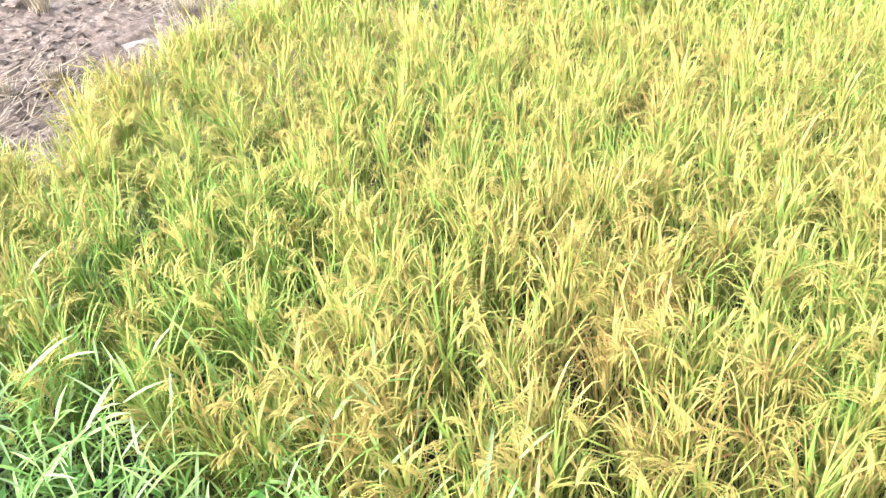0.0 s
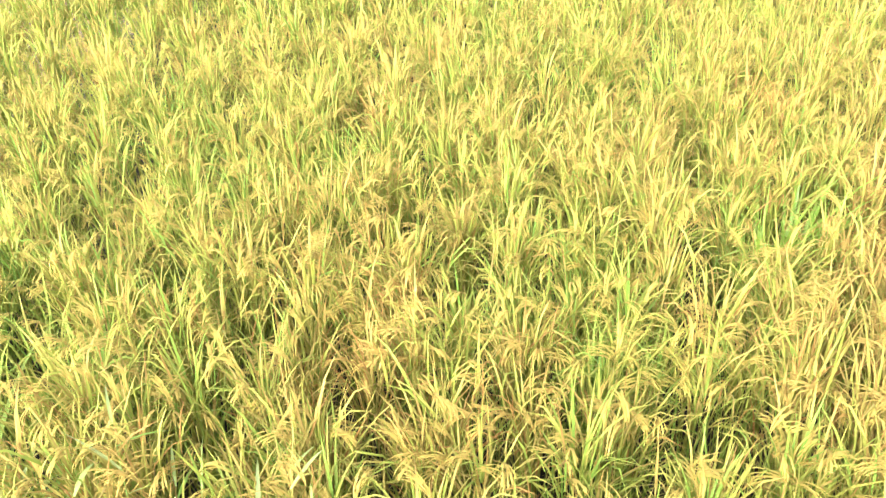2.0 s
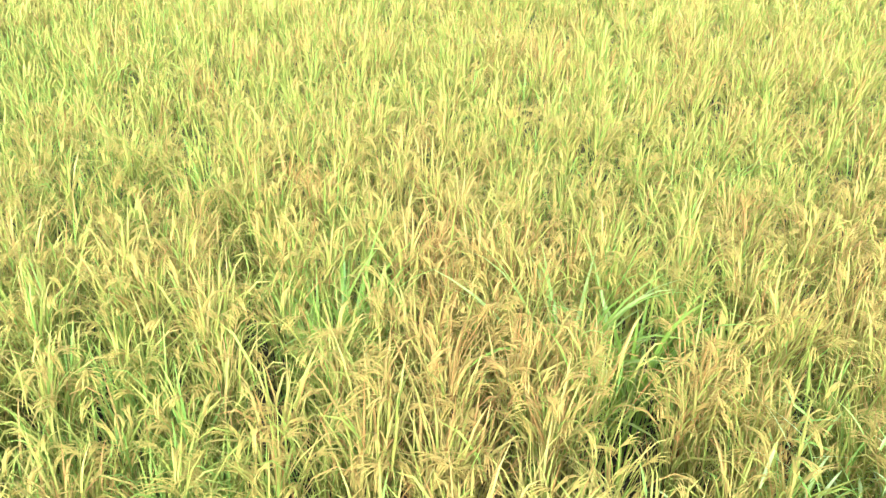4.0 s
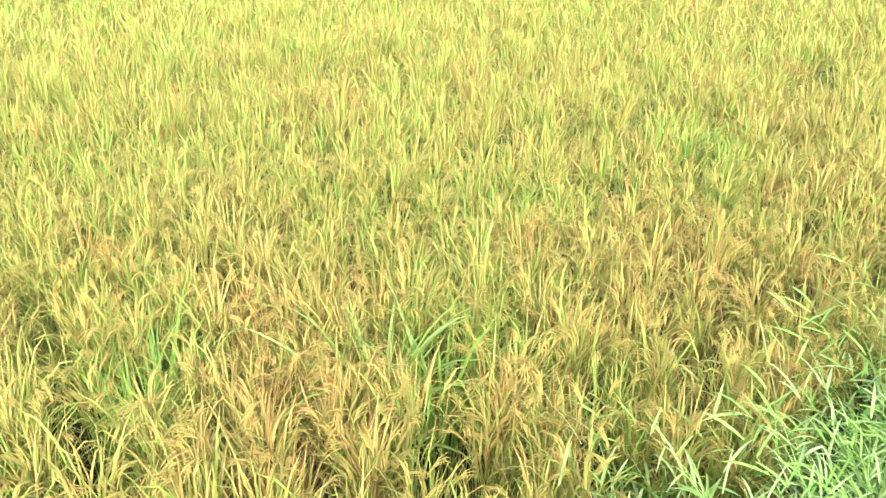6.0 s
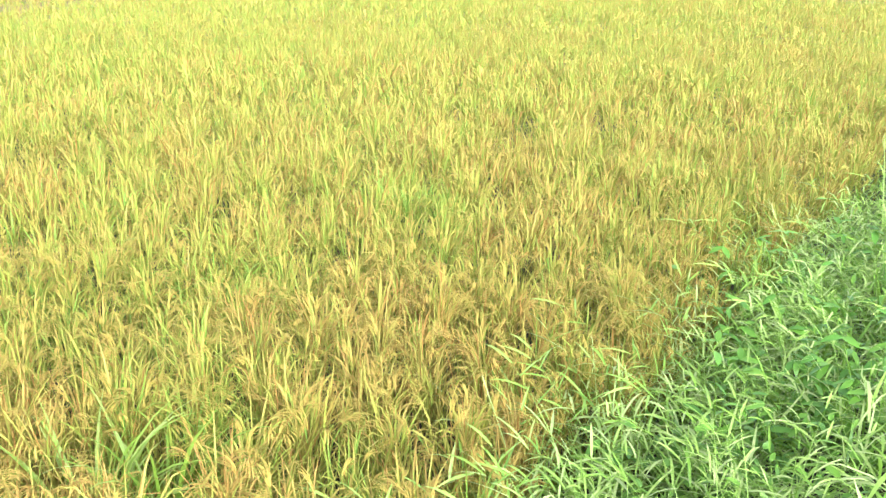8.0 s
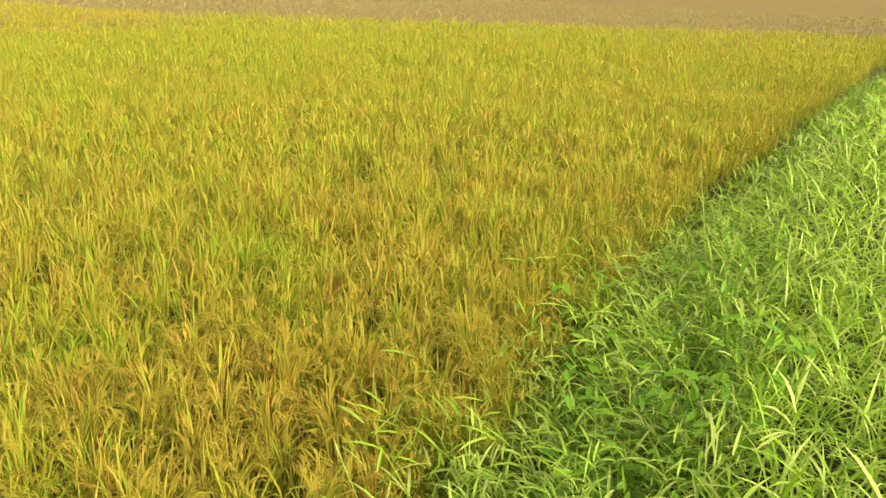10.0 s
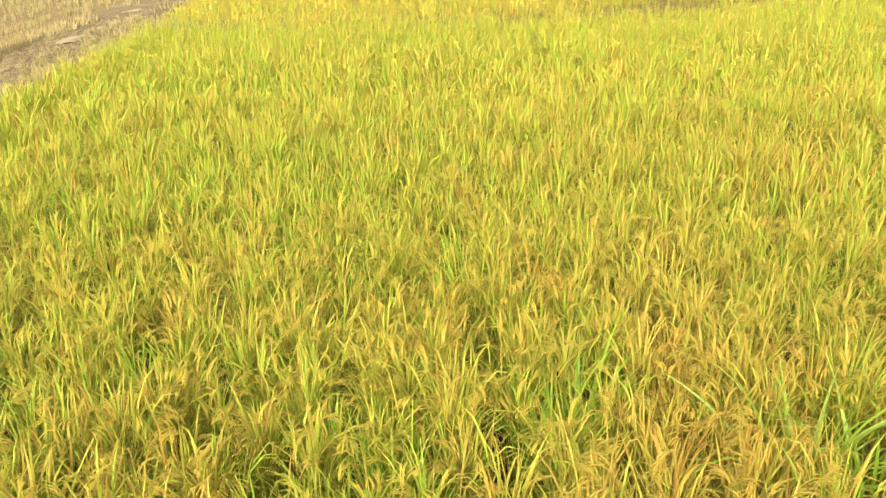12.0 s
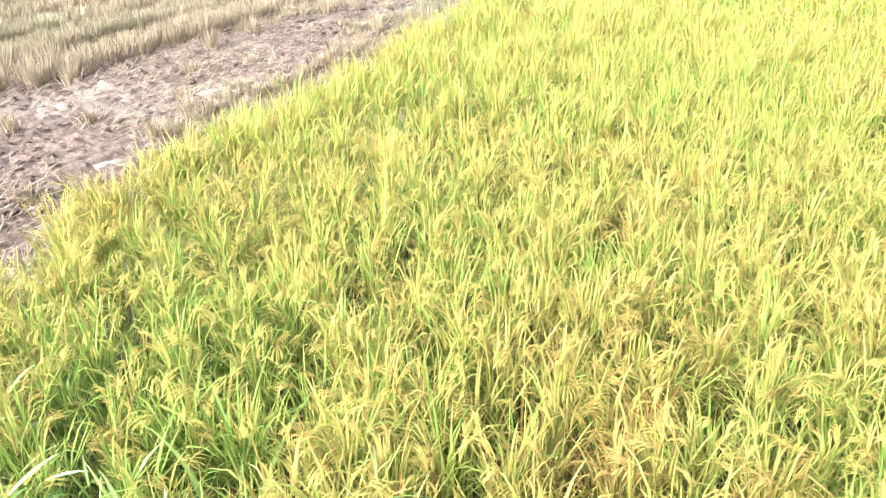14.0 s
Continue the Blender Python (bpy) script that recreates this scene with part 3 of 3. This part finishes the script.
def bank_weeds():
    X, Y = np.meshgrid(np.arange(-7, 20, 0.18), np.arange(-2.0, 2.4, 0.18), indexing="ij")
    x, y = X.ravel() + U(-.08, .08, X.size), Y.ravel() + U(-.08, .08, X.size)
    e = front_edge(x)
    keep = (y < e + 0.10 - 0.25 * np.exp(-((x - 0.25) / 0.7) ** 2)) & (y > e - 2.7 + 0.3 * vnoise(x * 1.5, x * 0 + 1))
    x, y = x[keep], y[keep]
    right = (x > 1.1) & (x < 6.2) & (y > front_edge(x) - 1.05)
    left = (x < -0.5) & (x > -3.2) & (y > 0.45)
    near = np.nonzero((right | left) & (y < front_edge(x) + 0.02 - 0.1 * (x < 3.6)))[0]
    np.random.shuffle(near)
    near = near[:165]
    for i in near:
        weed_clump(x[i], y[i], random.choice(["lush green weed grass with long arching leaves on the bank", "tangled pale green grass weeds on the bank"]))
    rest = np.setdiff1d(np.arange(len(x)), near)
    s = Soup()
    for i in rest:
        far = math.hypot(x[i], y[i]) > 9
        n = 12 if far else 40 if 1.0 < x[i] < 5.5 and y[i] > -1.2 else 22
        z = float(ground_height(x[i], y[i]))
        az = U(0, 2 * np.pi, n)
        base = np.stack([x[i] + U(-.12, .12, n), y[i] + U(-.12, .12, n), z + U(0, 0.5 - 0.22 * z, n)], -1)
        blades(s, base, az, U(0.3, 1.25, n), U(0.3, 1.4, n), U(0.12, 0.27, n), U(0.007, 0.014, n) * (2.2 if far else 1.05), np.clip(0.6 + U(-.4, .4, n), 0, 1), 2 if far else 3, 0, 1.5, twist=0.8)
    cover = rest[(x[rest] > 1.0) & (x[rest] < 9) & (y[rest] > -1.2)]
    m = 4000
    i = np.concatenate([np.random.choice(cover, m // 2), np.random.choice(near, m // 2)])
    bx, by = x[i] + U(-.12, .12, m), y[i] + U(-.12, .12, m)
    z = ground_height(bx, by)
    blades(s, np.stack([bx, by, z + U(0.08, 0.48, m) * (1.1 - 0.5 * z)], -1), U(0, 6.28, m), U(0.7, 1.5, m), U(0.2, 0.9, m), U(0.03, 0.055, m), U(0.016, 0.03, m), U(0, 1, m), 3, 1, 1.5, foot=0.5, twist=0.7, fold=0.25)
    tagged(new("bank_grass", s.mesh("bank_grass", [GRASS_LEAF, BROAD_LEAF])), "dense green grass and small leafy weeds covering the bank", "grass", kind="stuff")


bank_weeds()


def leaf_plate(length, width):
    """An ovate leaf with a sunk midrib and a drooping tip."""
    bm = bmesh.new()
    rows = []
    for i in range(7):
        s = i / 6
        w = width * math.sin(math.pi * min(1, s * 0.93 + 0.07)) ** 0.7 * (1 - 0.25 * s) / 2
        zc = -0.25 * length * s * s
        rows.append([bm.verts.new((length * s, -w, zc + 0.12 * w)), bm.verts.new((length * s, 0, zc - 0.1 * w)), bm.verts.new((length * s, w, zc + 0.12 * w))])
    for a, b in zip(rows, rows[1:]):
        for j in range(2):
            bm.faces.new((a[j], b[j], b[j + 1], a[j + 1]))
    me = bpy.data.meshes.new("leaf")
    bm.to_mesh(me)
    for p in me.polygons:
        p.use_smooth = True
    me.materials.append(BROAD_LEAF)
    return me


LEAVES = [leaf_plate(0.07, 0.028), leaf_plate(0.08, 0.034), leaf_plate(0.055, 0.026)]


def broadleaf_weed(x, y, height, count, label):
    z = float(ground_height(x, y))
    weed = thing("broadleaf_weed", pose(x, y, z - 0.02), label, "leafy weed", "leafy weeds on the bank")
    one = lambda v: np.array([v])
    for i in range(4):
        az, lean, bend, h = random.uniform(0, 6.28), random.uniform(0.1, 0.5), random.uniform(0, 0.4), height * random.uniform(0.75, 1.1)
        pts, th, _ = spine(np.zeros((1, 3)), one(az), one(lean), one(bend), one(h), 7)
        s = Soup()
        blades(s, np.zeros((1, 3)), one(az), one(lean), one(bend), one(h), one(0.008), one(0.3), 5, 0, foot=1, fold=0.7)
        stem = part("stem", s.mesh("weed_stem", [GRASS_LEAF]), weed)
        for j in range(count):
            p = pts[0, random.randrange(2, 7)]
            part("leaf", random.choice(LEAVES), stem, "", pose(*p, random.uniform(-25, 25), random.uniform(-30, 35), random.uniform(0, 360)))


for bx, by, h, c in ((3.3, 0.75, 0.50, 14), (3.45, 0.95, 0.55, 14), (3.1, 1.05, 0.55, 13), (3.75, 0.9, 0.55, 14),
                     (4.0, 1.3, 0.65, 13), (4.55, 1.58, 0.80, 14), (4.8, 1.7, 0.80, 13), (2.8, 1.0, 0.55, 13), (2.95, 1.3, 0.65, 12), (3.6, 1.25, 0.65, 13), (5.2, 1.6, 0.75, 13)):
    broadleaf_weed(bx, by, h, c, "bright green leafy weed with oval leaves among grass")
for bx, by in ((-1.75, 0.62), (-1.95, 0.72), (-2.1, 0.9), (-1.6, 0.8), (-2.35, 0.85)):
    broadleaf_weed(bx, by, 0.5, 9, "yellow-green leafy weed with oval leaves among grass")
for i in range(26):
    bx = random.uniform(2.9, 6.2)
    broadleaf_weed(bx, float(front_edge(bx)) - random.uniform(0.1, 1.1), random.uniform(0.45, 0.75), 7, "bright green leafy weed growing through grass")


def reed(x, y, az, lean, rise, leaves, label):
    """A long thin flowering stalk with a few narrow leaves and a fine seed spike; rise is the height of its tip."""
    one = lambda v: np.array([v])
    z = float(ground_height(x, y)) - 0.02
    bend = 0.12
    height = (rise - z) / max(0.2, math.cos(lean + 0.5 * bend))
    ob = thing("grass_stalk", pose(x, y, z), label, "grass stalk", "long stalks in the weeds")
    pts, th, _ = spine(np.zeros((1, 3)), one(az), one(lean), one(bend), one(height), 9)
    s = Soup()
    blades(s, np.zeros((1, 3)), one(az), one(lean), one(bend), one(height), one(0.0115), one(0.8), 8, 0, foot=1, fold=0.8)
    part("stem", s.mesh("reed_stem", [GRASS_LEAF]), ob, "pale green stem")
    s = Soup()
    n = 14
    at = np.linspace(7.0, 8, n)
    base = np.stack([np.interp(at, np.arange(9), pts[0, :, i]) for i in range(3)], -1)
    blades(s, base, az + np.where(np.arange(n) % 2 == 0, 0.5, -0.5), lean + U(0.1, 0.35, n), U(0, 0.3, n), U(0.02, 0.045, n), U(0.003, 0.005, n), np.full(n, 0.9), 2, 0, foot=0.7)
    part("seed_spike", s.mesh("reed_spike", [GRASS_LEAF]), ob, "pale fine seed spike")
    if leaves:
        s = Soup()
        n = leaves
        at = np.linspace(2.5, 5.5, n)
        base = np.stack([np.interp(at, np.arange(9), pts[0, :, i]) for i in range(3)], -1)
        blades(s, base, U(0, 6.28, n), U(0.7, 1.2, n), U(0.5, 1.1, n), U(0.16, 0.26, n), U(0.009, 0.014, n), np.full(n, 0.55), 7, 0, 1.4, fold=0.3)
        part("leaves", s.mesh("reed_leaves", [GRASS_LEAF]), ob)


reed(2.98, 1.50, 1.9, 0.06, 1.06, 3, "pale upright grass stalk at the rice's edge")
reed(4.25, 0.95, 0.1, 0.95, 1.25, 2, "long pale grass stalk leaning over the weeds")
reed(4.55, 1.15, 1.0, 0.75, 1.18, 2, "long thin grass stalk leaning towards the rice")
reed(5.05, 1.0, 2.3, 0.75, 1.2, 2, "long thin grass stalk leaning towards the rice")
reed(3.6, 0.6, -2.6, 0.5, 1.2, 2, "long pale grass stalk leaning over the weeds")
reed(2.55, 1.45, 1.8, 0.3, 1.0, 4, "leafy pale grass stalk among weeds")
reed(3.9, 0.55, 0.6, 0.9, 1.2, 2, "long pale grass stalk leaning over the weeds")
reed(4.9, 1.45, 2.7, 0.6, 1.1, 3, "arching grass stalk over the weeds")
reed(5.9, 1.3, 0.4, 0.9, 1.25, 2, "long thin grass stalk over the weeds")
reed(-1.85, 0.95, 1.6, 0.15, 0.95, 4, "pale upright grass stalk in the weeds")
reed(-2.15, 1.0, 1.2, 0.1, 0.92, 3, "pale upright grass stalk in the weeds")


# ---- cut stubble beyond the mud, and the strip of stubble beside the rice ----
def stubble_clump(soup, x, y, z, tone, per, segs, wide, tall):
    n = len(x) * per
    rep = lambda a: np.repeat(a, per)
    az = U(0, 2 * np.pi, n)
    r = np.minimum(np.abs(np.random.normal(0, 0.075, n)), 0.12)
    base = np.stack([rep(x) + r * np.cos(az), rep(y) + r * np.sin(az), rep(z) - 0.02], -1)
    blades(soup, base, az, np.abs(np.random.normal(0.16, 0.2, n)), U(0, 0.5, n), U(0.7, 1.1, n) * rep(tall), U(0.006, 0.013, n) * wide, np.clip(rep(tone) + U(-.2, .2, n), 0, 1), segs, 0, foot=1, twist=0.6)


def stubble_field():
    X, Y = np.meshgrid(np.arange(-46, -4, 0.28), np.arange(1.2, 62, 0.2), indexing="ij")
    lane = np.round((X.ravel() + 46) / 0.28).astype(int) % 4 > 1
    x, y = X.ravel() + np.random.normal(0, 0.04, X.size), Y.ravel() + np.random.normal(0, 0.05, X.size)
    field = (x < stubble_edge(y) + 0.5 * (vnoise(y * 0.8, y * 0 + 3) - 0.5)) & (y > 3)
    strip = (x > left_edge(y) - 1.9 - 0.4 * vnoise(y * 0.6, y * 0 + 7)) & (x < left_edge(y) - 0.7) & (y > 4.8) & (np.random.rand(len(x)) < 0.95 * smooth(4.6, 6.2, y))
    loose = (x > stubble_edge(y)) & (x < left_edge(y) - 0.5) & (np.random.rand(len(x)) < 0.05) & (y > 3)
    r = np.hypot(x, y)
    view = (r < 26) | (np.random.rand(len(x)) < 0.5)
    view &= y > -0.62 * x - 4.5
    view &= ~(lane & field) | (np.random.rand(len(x)) < 0.6)
    keep = (field | strip | loose) & view
    x, y, r, bare = x[keep], y[keep], r[keep], (lane & field)[keep]
    short = (x > stubble_edge(y) + 0.3)
    tall = np.where(short, U(0.10, 0.24, len(x)), U(0.22, 0.29, len(x)) + 0.12 * (vnoise(x * 1.2, y * 0.9) - 0.4))
    tall = np.where(bare & ~short, U(0.10, 0.20, len(x)), tall)
    tone = 0.38 + 0.3 * (vnoise(x * 0.5, y * 0.5) - 0.5) + np.random.normal(0, 0.1, len(x)) - 0.24 * smooth(0.5, 1.6, stubble_edge(y) - x) - 0.2 * (x > left_edge(y) - 2.4)
    z = ground_height(x, y)
    order = np.argsort(r)
    single = order[:220]
    protos = []
    for j in range(8):
        s = Soup()
        one = np.zeros(1)
        stubble_clump(s, one, one, one, np.array([0.22 + 0.1 * (j % 4)]), 90, 2, 1.0, np.array([0.17 if j < 4 else 0.28]))
        protos.append(s.mesh("stubble", [STRAW]))
    for i in single:
        ob = thing("rice_stubble", pose(x[i], y[i], z[i], 0, 0, random.uniform(0, 360)), "short dry tan rice stubble clump beside the mud" if short[i] else "dry tan clump of cut rice stubble",
                   "rice stubble", "stubble clumps beside the track", protos[random.randrange(4) + (0 if short[i] else 4)])
    rest = np.setdiff1d(np.arange(len(x)), single)
    x, y, z, r, tone, tall = (a[rest] for a in (x, y, z, r, tone, tall))
    s = Soup()
    for a, b, per, segs, wide in ((0, 14, 80, 2, 1.1), (14, 22, 28, 1, 2.1), (22, 99, 7, 1, 3.8)):
        k = (r >= a) & (r < b)
        stubble_clump(s, x[k], y[k], z[k], tone[k], per, segs, wide, tall[k])
    tagged(new("stubble_field", s.mesh("stubble_field", [STRAW])), "harvested field of dry tan rice stubble in rows", "stubble", kind="stuff")
    X, Y = np.meshgrid(np.arange(23, 75, 0.55), np.arange(-4, 60, 0.55), indexing="ij")
    x, y = X.ravel() + U(-.4, .4, X.size), Y.ravel() + U(-.4, .4, X.size)
    k = (x > right_edge(y) + 2.0) & ((vnoise(x * 0.35, y * 0.2 + 4) > 0.3) | (x > right_edge(y) + 5)) & ~((y < 9) & (x < right_edge(y) + 3))
    x, y = x[k], y[k]
    s = Soup()
    stubble_clump(s, x, y, 0 * x, 0.02 + 0.3 * vnoise(x * 0.4, y * 0.15), 6, 1, 4.6, U(0.12, 0.26, len(x)))
    tagged(new("far_stubble_field", s.mesh("far_stubble_field", [STRAW])), "distant brown stubble field behind the rice", "stubble", kind="stuff")


stubble_field()


# ---- litter on the mud: flattened straw and clods ----
def mud_litter():
    n = 26000
    x, y = U(-10.5, -4.2, n), U(2.0, 24, n)
    k = (x < left_edge(y) - 0.1) & (vnoise(x * 1.1, y * 0.8) + U(-.3, .3, n) > 0.34)
    x, y = x[k], y[k]
    n = len(x)
    s = Soup()
    az = np.where(np.random.rand(n) < 0.6, U(0.9, 2.2, n), U(0, 6.28, n))
    blades(s, np.stack([x, y, ground_height(x, y) + U(0.015, 0.06, n)], -1), az, U(1.35, 1.6, n), U(-0.2, 0.3, n), U(0.08, 0.34, n), U(0.005, 0.014, n), U(0.2, 0.7, n), 2, 0, foot=1, twist=0.3)
    tagged(new("loose_straw", s.mesh("loose_straw", [STRAW])), "loose flattened rice straw strewn over the mud", "straw", kind="stuff")

    n = 9000
    x, y = U(-9.0, -4.3, n), 2.2 + 12 * U(0, 1, n) ** 1.3
    k = (x < left_edge(y) - 0.15) & (vnoise(x * 1.6 + 4, y * 1.3) + U(-.25, .25, n) > 0.42)
    x, y = x[k], y[k]
    n = len(x)
    s = Soup()
    blades(s, np.stack([x, y, ground_height(x, y) + U(-0.01, 0.02, n)], -1), U(0, 6.28, n), U(1.15, 1.55, n), U(-0.3, 0.5, n), U(0.05, 0.13, n), U(0.025, 0.07, n), np.zeros(n), 3, 0, foot=0.8, twist=0.5)
    tagged(new("mud_flakes", s.mesh("mud_flakes", [SOIL])), "curled grey-brown flakes of dried mud crust", "mud flakes", kind="stuff")


mud_litter()


def clod_mesh(k):
    bm = bmesh.new()
    bmesh.ops.create_icosphere(bm, subdivisions=2, radius=1)
    for v in bm.verts:
        d = 1 + 0.6 * noise.noise(v.co * 1.6 + Vector((k * 7.1, 0, 0))) + 0.5 * noise.noise(v.co * 3.1 + Vector((0, k * 3.3, 0)))
        v.co = Vector((v.co.x * d * 1.25, v.co.y * d, v.co.z * d * 0.45))
    me = bpy.data.meshes.new("soil_clod")
    bm.to_mesh(me)
    me.materials.append(SOIL)
    return me


CLODS = [clod_mesh(k) for k in range(6)]
for i in range(290):
    cy = random.uniform(2.2, 15)
    cx = random.uniform(-8.3, float(left_edge(cy)) - 0.45)
    sc = random.choice((0.025, 0.03, 0.04, 0.05, 0.07))
    ob = thing("soil_clod", pose(cx, cy, float(ground_height(cx, cy)) + 0.1 * sc, 0, 0, random.uniform(0, 360)), "dry grey-brown clod of mud on the track", "soil clod", "clods on the track", random.choice(CLODS))
    ob.scale = (sc,) * 3
PALE = [me.copy() for me in CLODS[:3]]
for me in PALE:
    me.materials[0] = PALE_SILT
for cx, cy, sx, sy, turn in ((-6.7, 6.85, 0.34, 0.10, 80), (-6.55, 7.35, 0.2, 0.08, 70), (-6.2, 4.95, 0.2, 0.11, 50), (-5.9, 4.5, 0.15, 0.09, 20), (-6.9, 6.2, 0.14, 0.08, 100), (-5.5, 3.9, 0.16, 0.09, 40),
                             (-7.95, 20.4, 0.55, 0.22, 85), (-8.2, 22.6, 0.5, 0.25, 80), (-8.0, 25.0, 0.5, 0.25, 95), (-8.5, 26.8, 0.6, 0.25, 80), (-7.75, 16.5, 0.3, 0.14, 75), (-7.6, 13.4, 0.25, 0.12, 90)):
    ob = thing("mud_ridge", pose(cx, cy, float(ground_height(cx, cy)), 0, 0, turn), "low pale grey ridge of dried silt on the track", "mud ridge", "pale ridges on the track", random.choice(PALE))
    ob.scale = (sx, sy, 0.08)
